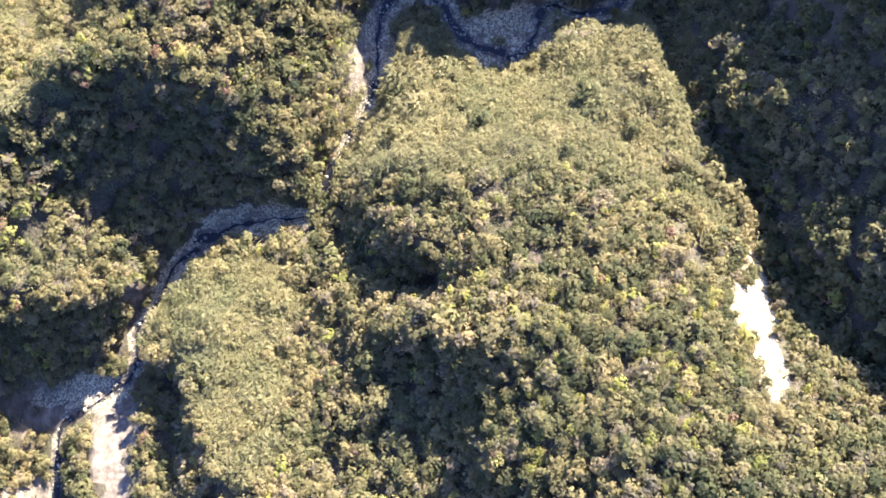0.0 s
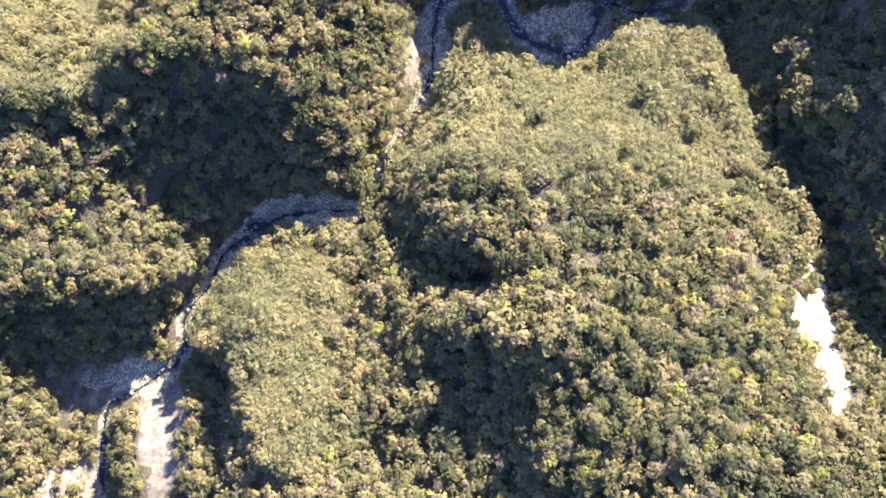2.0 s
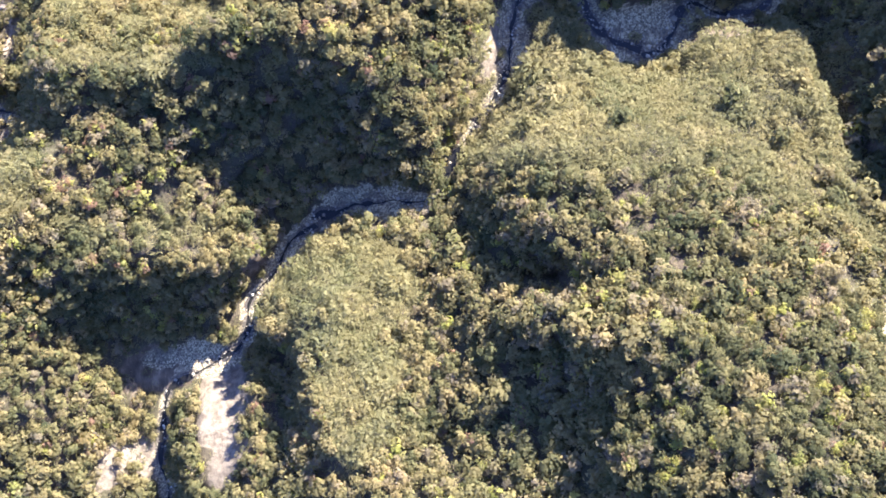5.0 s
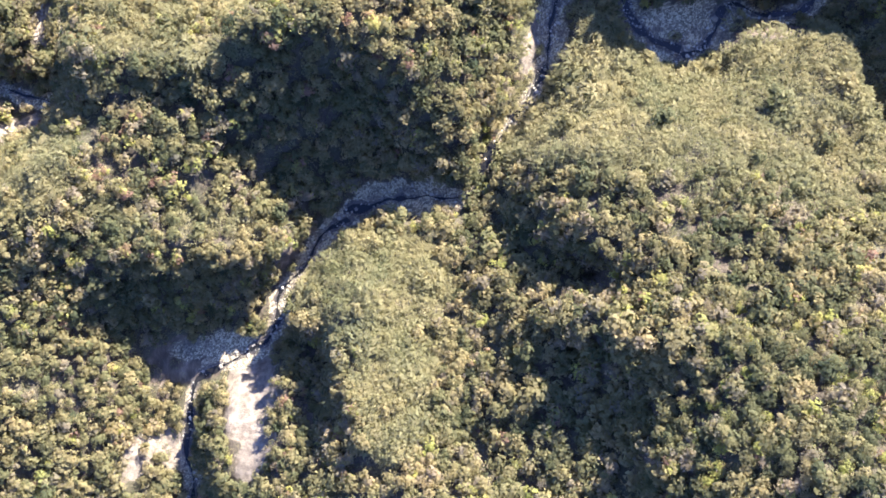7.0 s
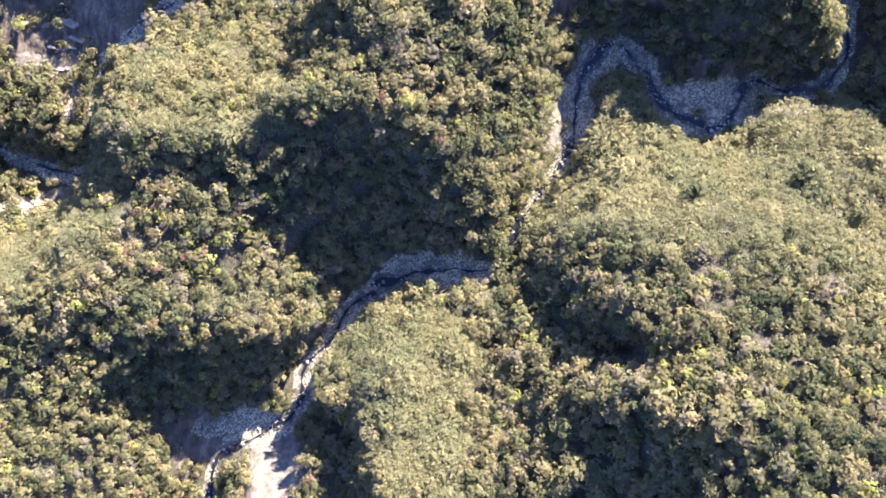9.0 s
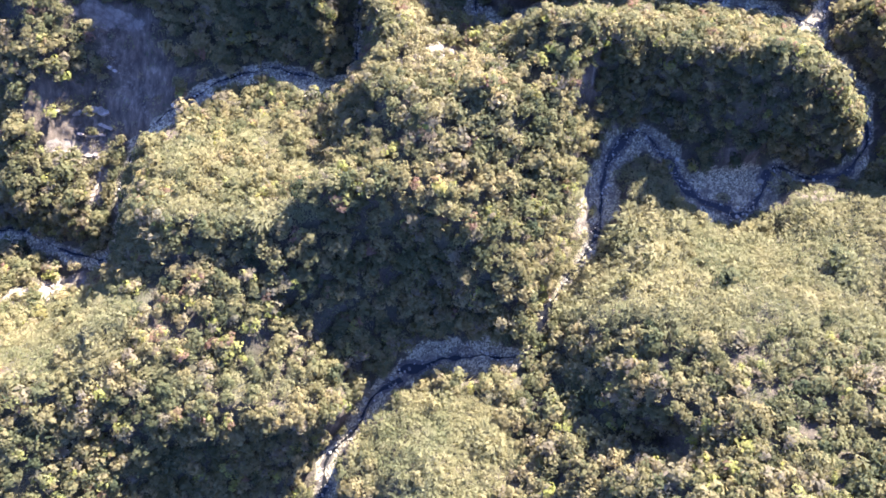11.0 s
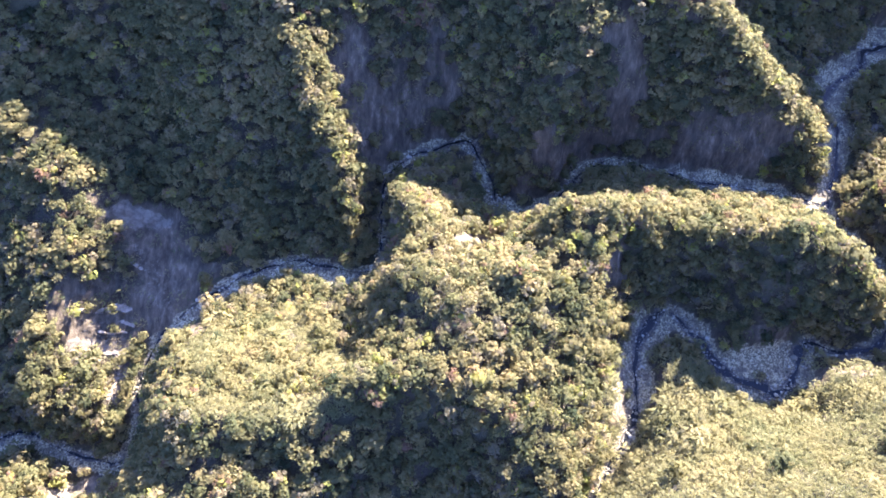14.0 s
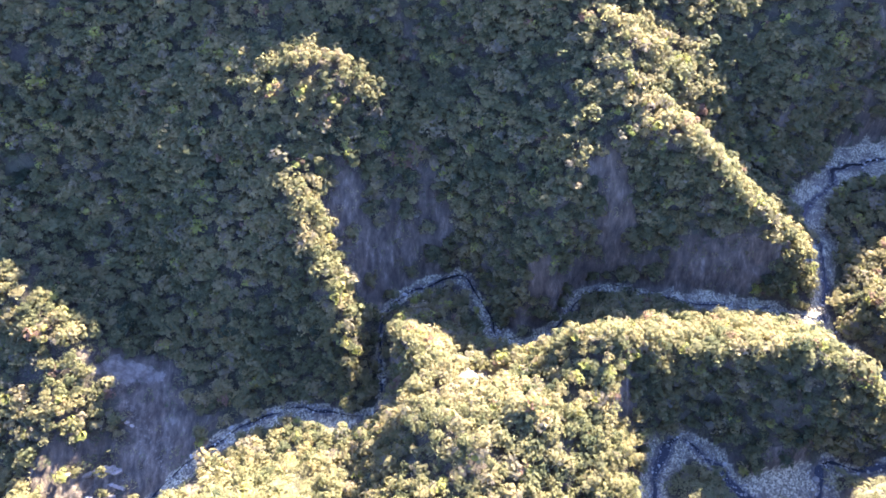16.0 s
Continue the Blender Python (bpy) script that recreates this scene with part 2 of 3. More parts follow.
# north ridge over the gravel reach
land((-56, 146, 43), (-40, 142, 54), (-29, 143, 52), (-12, 146, 39), (12, 141, 42), (40, 137, 52), (54, 136, 43), (64, 128, 36), (72, 124, 31), (79, 122, 25))
land((20, 127, 23), (34, 124, 32), (48, 122, 33))
land((-26, 131, 32), (-6, 134, 24), (10, 129, 19))
# south-west ridge
land((-111, 2, 18), (-119, 3, 21), (-128, 6, 27), (-148, 10, 28), (-170, 14, 38), (-190, 4, 46), (-202, -6, 42), (-260, -10, 60))
land((-111, -3, 19), (-128, -6, 29), (-150, -4, 31), (-168, -9, 34), (-192, -20, 29))
land((-200, 36, 28), (-214, 38, -2))
land((-138, -30, 0), (-160, -36, 3), (-174, -42, 8), (-188, -48, 20), (-240, -50, 40))
land((-165, -58, -3), (-150, -44, -4), (-132, -38, -3))
land((-160, -70, -7), (-175, -72, 8), (-197, -67, 24), (-250, -80, 50))
land((-157, -80, -14), (-178, -92, 6), (-220, -110, 20))
land((-165, 36, 42), (-160, 22, 35), (-150, 30, 36), (-146, 40, 39))
land((-215, 42, -12), (-237, 40, -31), (-254, 34, -23))
land((-236, 18, -3), (-250, 24, -17), (-270, 20, -8))
# east gully and slope
land((92, 100, 14), (90, 84, 26), (95, 63, 41), (105, 42, 47), (111, 22, 58), (115, 6, 62), (121, -10, 66), (128, -22, 75), (142, -38, 92))
land((88, 173, 23), (93, 158, 30))
land((118, 54, 74), (127, 77, 63), (112, 108, 38))
land((117, 32, 68), (130, 31, 80), (122, 9, 82), (134, 4, 92))
# unseen heights farther east, raised to shade the slope and the gravel reach
land((124, 112, 62), (136, 101, 96), (141, 86, 98), (150, 68, 104), (165, 20, 124), (240, 30, 165))
land((115, 128, 40), (112, 150, 42), (106, 176, 30), (101, 200, 23), (118, 232, 24))
land((128, 150, 80), (124, 178, 80), (130, 208, 62))
land((150, 130, 98), (160, 190, 76), (180, 240, 60))
land((240, 120, 120), (250, 230, 100))
# west slope over the bare scar
land((-234, 134, 1), (-243, 112, -11), (-236, 92, -19), (-240, 76, -13), (-245, 67, -14))
land((-255, 135, 12), (-266, 94, -5), (-262, 70, -10))
land((-239, 138, 6), (-254, 155, 14), (-280, 178, 25), (-320, 209, 28))
land((-279, 128, 2), (-281, 104, -12), (-279, 84, -18))
land((-296, 132, -2), (-300, 95, -18), (-310, 65, -26))
land((-296, 160, 8), (-330, 180, 14))
land((-360, 130, 6), (-380, 90, -10))
# north wall with its spurs
land((-216, 136, -4), (-231, 176, 4), (-262, 206, 15), (-289, 233, 37))
land((-222, 194, 10), (-236, 206, 14), (-252, 249, 51))
land((-201, 152, -4), (-187, 179, 22), (-214, 222, 42), (-227, 253, 57))
land((-135, 154, 12), (-141, 168, 24), (-147, 181, 34), (-152, 192, 42), (-162, 214, 52), (-168, 232, 57), (-175, 250, 68))
land((-152, 146, 3), (-160, 162, 8), (-172, 180, 20), (-185, 204, 32), (-199, 232, 47))
land((-131, 188, 5), (-126, 200, 12), (-130, 214, 28), (-123, 237, 45))
land((-175, 250, 68), (-161, 263, 80), (-143, 264, 77), (-128, 261, 68), (-114, 258, 57))
land((-101, 212, 14), (-100, 226, 28), (-102, 257, 63))
land((-78, 202, 22), (-57, 191, 46), (-43, 216, 63), (-38, 248, 77))
land((-50, 181, 31), (-57, 191, 46))
land((-28, 202, 22), (-22, 211, 46), (-24, 224, 60), (-22, 240, 74), (-20, 258, 84))
land((-10, 202, 24), (-6, 212, 38), (-8, 224, 54))
land((70, 191, 15), (57, 199, 28), (45, 206, 38), (25, 218, 51), (10, 227, 65), (-3, 232, 71), (-16, 234, 71))
land((75, 206, 16), (66, 226, 18), (50, 243, 27), (28, 250, 40), (5, 252, 56))
land((58, 262, 28), (40, 267, 44), (28, 266, 54), (13, 268, 66), (-2, 270, 78), (-14, 268, 86), (-30, 280, 92))
land((76, 252, 20), (63, 259, 34), (52, 260, 38))
land((44, 190, 17), (36, 200, 25), (18, 206, 30), (4, 210, 36))
land((-316, 276, 82), (-236, 280, 70), (-173, 288, 78), (-128, 284, 64), (-100, 276, 57), (-59, 277, 73), (-38, 290, 92), (20, 292, 72))
# unseen back of the wall, raised until the upper slope lies in shade
land((-320, 332, 116), (-240, 334, 110), (-160, 334, 110), (-80, 334, 108), (0, 338, 120))
land((74, 246, 20), (95, 270, 18), (125, 276, 20), (165, 278, 24))
land((62, 262, 50), (92, 292, 62), (128, 308, 78), (165, 312, 80))
land((50, 304, 74), (96, 330, 98), (140, 350, 104), (220, 350, 106))
land((150, 236, 30), (200, 236, 50))
# shoulders
land((-71, 112, 57), (-60, 104, 47), (-56, 90, 41))
land((-31, 118, 25), (-19, 126, 25))
land((101, 61, 50), (108, 60, 62), (116, 57, 75))
land((104, 51, 52), (112, 49, 64))
land((100, 80, 40), (109, 83, 53))
land((-198, 15, 46), (-186, 20, 45))
land((-104, -27, 17), (-98, -30, 19))

X0, X1, Y0, Y1 = -420, 300, -240, 400
def along(line, step=1.0):
    p = np.array(line, float)
    if p.shape[1] == 4:  # streams bend smoothly
        q = np.concatenate([p[:1] * 2 - p[1:2], p, p[-1:] * 2 - p[-2:-1]])
        u = np.linspace(0, 1, 6, endpoint=False)[:, None, None]
        a, b, c, d = q[:-3], q[1:-2], q[2:-1], q[3:]
        p = 0.5 * (2 * b + (c - a) * u + (2 * a - 5 * b + 4 * c - d) * u ** 2 + (3 * b - a - 3 * c + d) * u ** 3)
        p = np.concatenate([p.transpose(1, 0, 2).reshape(-1, 4), q[-2:-1]])
    d = np.r_[0, np.cumsum(np.hypot(*np.diff(p[:, :2], axis=0).T))]
    s = np.arange(0, d[-1] + step, step).clip(0, d[-1])
    return np.stack([np.interp(s, d, p[:, k]) for k in range(p.shape[1])], -1)
def solve_ground():
    z = None
    for cell in (32, 16, 8, 4, 2):
        nx, ny = (X1 - X0) // cell + 1, (Y1 - Y0) // cell + 1
        tot, num = np.zeros((ny, nx)), np.zeros((ny, nx))
        def put(p, wide):
            for ox in np.arange(-wide, wide + .1, cell if wide else 1):
                for oy in np.arange(-wide, wide + .1, cell if wide else 1):
                    if np.hypot(ox, oy) > wide + .1: continue
                    i = np.rint((p[:, 0] + ox - X0) / cell).astype(int).clip(0, nx - 1)
                    j = np.rint((p[:, 1] + oy - Y0) / cell).astype(int).clip(0, ny - 1)
                    np.add.at(tot, (j, i), p[:, 2]); np.add.at(num, (j, i), 1)
        for r in RIDGES: put(along(r), 0)
        for s in STREAMS:
            p = along(s)
            i = np.rint((p[:, 0] - X0) / cell).astype(int).clip(0, nx - 1); j = np.rint((p[:, 1] - Y0) / cell).astype(int).clip(0, ny - 1)
            tot[j, i] = 0; num[j, i] = 0
        for s in STREAMS: put(along(s), 4 if cell <= 4 else 0)
        fixed = num > 0
        val = np.where(fixed, tot / np.maximum(num, 1), 0)
        if z is None: z = np.full((ny, nx), 60.0)
        else:
            gx = np.linspace(0, z.shape[1] - 1, nx); gy = np.linspace(0, z.shape[0] - 1, ny)
            a = np.stack([np.interp(gx, np.arange(z.shape[1]), row) for row in z])
            z = np.stack([np.interp(gy, np.arange(a.shape[0]), col) for col in a.T]).T
        for k in range(260 if cell > 2 else 60):
            q = np.pad(z, 1, mode="edge")
            z = np.where(fixed, val, (q[:-2, 1:-1] + q[2:, 1:-1] + q[1:-1, :-2] + q[1:-1, 2:]) / 4)
    return z

def fbm(x, y, size, seed, octaves=4, gain=0.5):
    """Smooth value noise about -1 to 1, with features of that size in metres."""
    total, amp, norm = np.zeros_like(x, dtype=float), 1.0, 0.0
    for k in range(octaves):
        table = np.random.RandomState(seed + k).rand(256, 256)
        u, v = x / size * 2 ** k + 37.3 * k, y / size * 2 ** k + 11.7 * k
        i, j = np.floor(u).astype(int), np.floor(v).astype(int)
        a, b = u - i, v - j
        a, b = a * a * (3 - 2 * a), b * b * (3 - 2 * b)
        n00, n10, n01, n11 = table[i % 256, j % 256], table[(i + 1) % 256, j % 256], table[i % 256, (j + 1) % 256], table[(i + 1) % 256, (j + 1) % 256]
        total += amp * (2 * ((n00 * (1 - a) + n10 * a) * (1 - b) + (n01 * (1 - a) + n11 * a) * b) - 1)
        norm, amp = norm + amp, amp * gain
    return total / norm * 1.6


def smooth(a, lo, hi):
    k = np.clip((a - lo) / (hi - lo), 0, 1)
    return k * k * (3 - 2 * k)


STREAM_PTS = np.concatenate([along(s, 2.0) for s in STREAMS])


def stream_near(x, y):
    """Distance to the nearest stream's middle, its bed height and half width there."""
    shape, x, y = x.shape, x.ravel(), y.ravel()
    d, z, w = np.empty(x.size), np.empty(x.size), np.empty(x.size)
    for k in range(0, x.size, 20000):
        q = (x[k:k + 20000, None] - STREAM_PTS[:, 0]) ** 2 + (y[k:k + 20000, None] - STREAM_PTS[:, 1]) ** 2
        i = q.argmin(1)
        d[k:k + 20000], z[k:k + 20000], w[k:k + 20000] = np.sqrt(q[np.arange(len(i)), i]), STREAM_PTS[i, 2], STREAM_PTS[i, 3]
    return d.reshape(shape), z.reshape(shape), w.reshape(shape)


# bare patches: x, y, half length, half width, turn in degrees, strength
PALE = [(94, 211, 11, 1.6, 32, 0.95), (104, 240, 9, 2, 10, 0.8), (-122, -66, 22, 11, 97, 1.1), (-119, -84, 15, 6, 85, 0.9),
        (-163, -91, 16, 8, 25, 0.75), (-168, -100, 14, 4, 10, 0.8), (-240, 40, 13, 4, 10, 0.9), (-252, 34, 12, 5, 20, 0.7), (-246, 95, 12, 3.5, 5, 1), (-232, 84, 13, 3.5, 82, 0.9), (-80, 138, 11, 4.5, 20, 1), (-234, 153, 14, 6, -8, 0.75), (-222, 126, 27, 8, 128, 0.36), (-243, 103, 14, 9, 8, 0.36), (110, 233, 13, 2.5, 5, 1), (-24, 91, 17, 3.6, 78, 1.05), (-113, -17, 4, 2.5, 0, 0.9)]
SCREE = [(107, 9, 9, 4.5, 75, 0.9), (103, -9, 13, 9, 85, 1.05), (102, -22, 11, 6, 80, 1)]
ROCK = [(-152, -54, 17, 11, 20, 0.95), (-214, 128, 34, 17, 125, 1), (-231, 152, 21, 10, -12, 1), (-242, 112, 25, 14, 15, 1), (-246, 101, 14, 8, 5, 1), (-218, 112, 16, 10, 60, 1), (-134, 203, 30, 10, 105, 1), (-112, 212, 24, 17, 75, 0.9), (-58, 181, 13, 7, 50, 0.8), (-24, 212, 22, 9, 110, 0.97), (22, 196, 46, 9, 3, 0.9), (-28, 196, 14, 4, 20, 0.8),
        (-110, 281, 26, 3, 118, 0.8), (112, 292, 20, 3, 100, 0.8), (26, 122, 44, 5, -2, 0.4), (-31, 126, 10, 7, 70, 0.8),
        (36, 188, 12, 4, 10, 0.45), (-4, 0, 13, 4, 10, 0.5), (-122, 152, 5, 14, 0, 0.8),
        (30, 110, 20, 3, 0, 0.7), (90, 70, 14, 3, 110, 0.6), (64, 99, 13, 6, 0, 0.95)]

BARS = [(71, 183, 12, 4, 70, 1), (31, 100, 17, 7, 0, 1), (-12, 112, 12, 7, 20, 1), (42, 99, 9, 10, 0, 1), (20, 96, 12, 5, -50, 1), (-18, 104, 9, 6, 60, 1), (-75, 24, 14, 4, 10, 1), (-136, -50, 12, 5, 30, 1), (-146, -47, 13, 5, 20, 1)]


def patches(x, y, rows):
    total = np.zeros_like(x, dtype=float)
    edge = 0.5 * fbm(x, y, 7, 90, 5, 0.65)
    for px, py, a, b, turn, much in rows:
        c, s = math.cos(radians(turn)), math.sin(radians(turn))
        r = np.hypot(((x - px) * c + (y - py) * s) / a, (-(x - px) * s + (y - py) * c) / b)
        total = np.maximum(total, much * (1 - smooth(r + edge, 0.8, 1.15)))
    return total


CORE = solve_ground()


def ground_height(x, y):
    """Height of the ground anywhere: the landform, roughened, with the beds laid flat into it, and hills beyond."""
    gx, gy = (np.clip(x, X0, X1) - X0) / 2, (np.clip(y, Y0, Y1) - Y0) / 2
    i, j = np.minimum(gx.astype(int), CORE.shape[1] - 2), np.minimum(gy.astype(int), CORE.shape[0] - 2)
    a, b = gx - i, gy - j
    z = (CORE[j, i] * (1 - a) + CORE[j, i + 1] * a) * (1 - b) + (CORE[j + 1, i] * (1 - a) + CORE[j + 1, i + 1] * a) * b
    out = np.hypot(np.maximum(np.maximum(X0 - x, x - X1), 0), np.maximum(np.maximum(Y0 - y, y - Y1), 0))
    z = z + smooth(out, 0, 900) * (60 + 90 * fbm(x, y, 400, 5))
    d, zs, w = stream_near(x, y)
    w = w * np.clip(0.8 + 0.4 * fbm(x, y, 15, 21) + 0.4 * fbm(x, y, 6, 23), 0.2, 1.6)
    z = z + (1.3 * fbm(x, y, 22, 7) + 0.5 * fbm(x, y, 6, 8)) * smooth(d, w, w + 10)
    # gullies and ribs down the bare slopes
    rib = fbm((x * 0.78 - y * 0.63) / 4.5, x * 0.63 + y * 0.78, 4.5, 51, 3)
    z = z + 2.6 * np.abs(rib) * patches(x, y, ROCK)
    bar = patches(x, y, BARS)
    k = np.minimum(smooth(d, w, w + 5), 1 - bar)
    bed = zs + 0.25 * np.maximum(d - 1.5, 0) ** 0.5 * np.sign(d) * 0.8 + 0.25 * fbm(x, y, 5, 31)
    return bed * (1 - k) + np.maximum(z, bed) * k, d, w


def shell(name, verts, faces, mat, attrs=None, smooth_faces=False):
    """A mesh from arrays of places and of triangles or quads."""
    me = bpy.data.meshes.new(name)
    n, m, c = len(verts), len(faces), faces.shape[1]
    me.vertices.add(n)
    me.vertices.foreach_set("co", np.ascontiguousarray(verts, dtype=np.float32).ravel())
    me.loops.add(m * c)
    me.loops.foreach_set("vertex_index", np.ascontiguousarray(faces, dtype=np.int32).ravel())
    me.polygons.add(m)
    me.polygons.foreach_set("loop_start", np.arange(0, m * c, c, dtype=np.int32))
    me.polygons.foreach_set("use_smooth", np.full(m, smooth_faces, dtype=bool))
    for key, v in (attrs or {}).items():
        a = me.attributes.new(key, "FLOAT", "POINT")
        a.data.foreach_set("value", np.ascontiguousarray(v, dtype=np.float32))
    me.update(calc_edges=True)
    me.materials.append(mat)
    return me


# ================= the streams =================
def water_line(line, wide, seed):
    """The water's own winding line in the bed: its middle, its sideways direction and half its width."""
    p = along(line, 2.0)
    t = np.gradient(p[:, :2], axis=0)
    t /= np.maximum(np.hypot(*t.T), 1e-6)[:, None]
    side = np.stack([-t[:, 1], t[:, 0]], -1)
    s = np.arange(len(p)) * 2.0
    sway = (fbm(s, s * 0 + seed, 17, seed, 2) * 0.42 + fbm(s, s * 0 + seed, 7, seed + 4, 2) * 0.14) * p[:, 3]
    half = wide * np.clip(0.85 + 1.2 * fbm(s, s * 0 + seed, 6, seed + 9, 3), 0.2, 2.3)
    return p, p[:, :2] + side * sway[:, None], side, half


WATERS = [water_line(*w) for w in ((STREAM_A, 0.8, 3), (STREAM_B, 1.1, 5), (STREAM_C, 1.0, 8), (STREAM_D, 0.28, 12), (STREAM_E, 0.4, 17))]
WATER_MID = np.concatenate([np.c_[mid, half, p[:, 3]] for p, mid, side, half in WATERS])


def wetness(x, y):
    """How wet and dark the bed is: full by the water, none a few metres off."""
    shape, x, y = x.shape, x.ravel(), y.ravel()
    out = np.empty(x.size)
    for k in range(0, x.size, 20000):
        q = (x[k:k + 20000, None] - WATER_MID[:, 0]) ** 2 + (y[k:k + 20000, None] - WATER_MID[:, 1]) ** 2
        n = q.argmin(1)
        out[k:k + 20000] = 1 - smooth(np.sqrt(q[np.arange(len(n)), n]) - WATER_MID[n, 2], 0.2, 0.6 + 2.0 * np.minimum(WATER_MID[n, 2], 1))
    return out.reshape(shape)


def build_water(p, mid, side, half):
    rows = [mid + side * (half * k)[:, None] for k in (-1, -0.4, 0.4, 1)]
    x, y = np.stack(rows, 1)[..., 0], np.stack(rows, 1)[..., 1]
    z = np.repeat((p[:, 2] + 0.42)[:, None], 4, 1)
    n = len(p)
    i = (np.arange(n - 1)[:, None] * 4 + np.arange(3)).ravel()
    me = shell("water", np.stack([x, y, z], -1).reshape(-1, 3), np.stack([i, i + 1, i + 5, i + 4], -1), WATER, None, True)
    tagged(new("water", me), "dark shallow stream winding over pale gravel", "stream", kind="structure")


for w in WATERS:
    build_water(*w)


# ================= the ground =================
def build_ground():
    grow = np.cumsum(2.0 * 1.16 ** np.arange(1, 34))
    xs = np.r_[-330 - grow[::-1], np.arange(-330, 201, 2.0), 200 + grow]
    ys = np.r_[-150 - grow[::-1], np.arange(-150, 331, 2.0), 330 + grow]
    x, y = np.meshgrid(xs, ys)
    z, d, w = ground_height(x, y)
    bars = patches(x, y, BARS)
    nx, ny = len(xs), len(ys)
    i = (np.arange(ny - 1)[:, None] * nx + np.arange(nx - 1)).ravel()
    faces = np.stack([i, i + 1, i + nx + 1, i + nx], -1)
    gravel = np.maximum.reduce([1 - smooth(d, w * 0.9, w + 1.5), bars, patches(x, y, SCREE)])
    me = shell("ground", np.stack([x, y, z], -1).reshape(-1, 3), faces, GROUND,
               {"gravel": gravel.ravel(), "pale": patches(x, y, PALE).ravel(), "rock": patches(x, y, ROCK).ravel(), "wet": wetness(x, y).ravel()}, True)
    tagged(new("ground", me), "steep ravine hillsides of brown soil, dry grass and grey rock", "ground", kind="structure")


build_ground()


# ================= plants =================
ICO = (np.array([(0, 0, 1), *[(0.894 * math.cos(k * 1.2566), 0.894 * math.sin(k * 1.2566), 0.447) for k in range(5)],
                 *[(0.894 * math.cos(k * 1.2566 + 0.6283), 0.894 * math.sin(k * 1.2566 + 0.6283), -0.447) for k in range(5)], (0, 0, -1)]),
       np.array([*[(0, 1 + k, 1 + (k + 1) % 5) for k in range(5)], *[(1 + k, 6 + k, 1 + (k + 1) % 5) for k in range(5)],
                 *[(1 + (k + 1) % 5, 6 + k, 6 + (k + 1) % 5) for k in range(5)], *[(11, 6 + (k + 1) % 5, 6 + k) for k in range(5)]]))


def crown(rng, clumps, leaves, flat, size, level=0.5):
    """A crown one metre in radius over the origin: leaf sprays in uneven clumps on a dome, round a rough inner mass.
    Also gives each corner its clump's shift of colour."""
    ang = np.arange(clumps) * 2.4 + rng.uniform(0, 1.4, clumps)
    up = (np.arange(clumps) + rng.uniform(0.1, 0.9, clumps)) / clumps
    rad = np.sqrt(1 - np.minimum(up, 0.98) ** 2) * rng.uniform(0.52, 0.8, clumps)
    mids = np.stack([np.cos(ang) * rad, np.sin(ang) * rad, flat * (0.5 + 0.95 * up * rng.uniform(0.72, 1.08, clumps))], -1)
    big = rng.uniform(0.28, 0.46, clumps) * (7 / clumps) ** 0.33
    core = ICO[0] * rng.uniform(0.4, 0.72, (12, 1)) * (1, 1, 0.62 * flat + 0.12) + (0, 0, 0.52 * flat)
    who = rng.choice(clumps, leaves, p=big ** 2 / (big ** 2).sum())
    way = rng.normal(size=(leaves, 3)) + (0, 0, 0.45 + 0.3 * level)
    way /= np.linalg.norm(way, axis=1)[:, None]
    at = mids[who] + way * (1.1, 1.1, 0.8) * (big[who] * rng.uniform(0.72, 1.15, leaves))[:, None]
    nrm = way + 0.6 * mids[who] + (0, 0, 0.25 * level) + rng.normal(size=(leaves, 3)) * 0.24
    nrm /= np.linalg.norm(nrm, axis=1)[:, None]
    u = np.cross(nrm, rng.normal(size=(leaves, 3)))
    u /= np.linalg.norm(u, axis=1)[:, None]
    v = np.cross(nrm, u)
    s = (size * rng.uniform(0.6, 1.4, leaves))[:, None]
    tri = np.stack([at + u * s, at - u * s * 0.55 + v * s * 0.85, at - u * s * 0.5 - v * s * 0.9], 1)
    verts = np.concatenate([core, tri.reshape(-1, 3)])
    faces = np.concatenate([ICO[1][:15], 12 + np.arange(leaves * 3).reshape(-1, 3)])
    shift = np.r_[np.zeros(12), np.repeat(rng.normal(size=clumps)[who] * 0.045, 3)]
    return verts, faces, shift


def plume(rng, blades, lean, broad=1.0, long=1.0):
    """A tussock one metre in radius: a low dome of fine blades that arch outwards, more to one side."""
    a, r = rng.uniform(0, 6.283, blades), np.sqrt(rng.rand(blades)) * rng.uniform(0.75, 1.0, blades)
    side = rng.uniform(0, 6.283)
    foot = np.stack([r * np.cos(a), r * np.sin(a), 0.95 * (1 - r * r) + rng.normal(size=blades) * 0.1], -1)
    b = a + rng.normal(size=blades) * 0.7
    out = np.stack([np.cos(b) + lean * math.cos(side), np.sin(b) + lean * math.sin(side), 0.5 - r], -1) * rng.uniform(0.25 * long, 0.6 * long, (blades, 1))
    wide = np.stack([-np.sin(b), np.cos(b), rng.normal(size=blades) * 0.25], -1) * rng.uniform(0.05 * broad, 0.1 * broad, (blades, 1))
    verts = np.stack([foot - wide, foot + wide, foot + out], 1).reshape(-1, 3)
    return verts, np.arange(blades * 3).reshape(-1, 3), np.repeat(rng.normal(size=blades) * 0.06, 3)


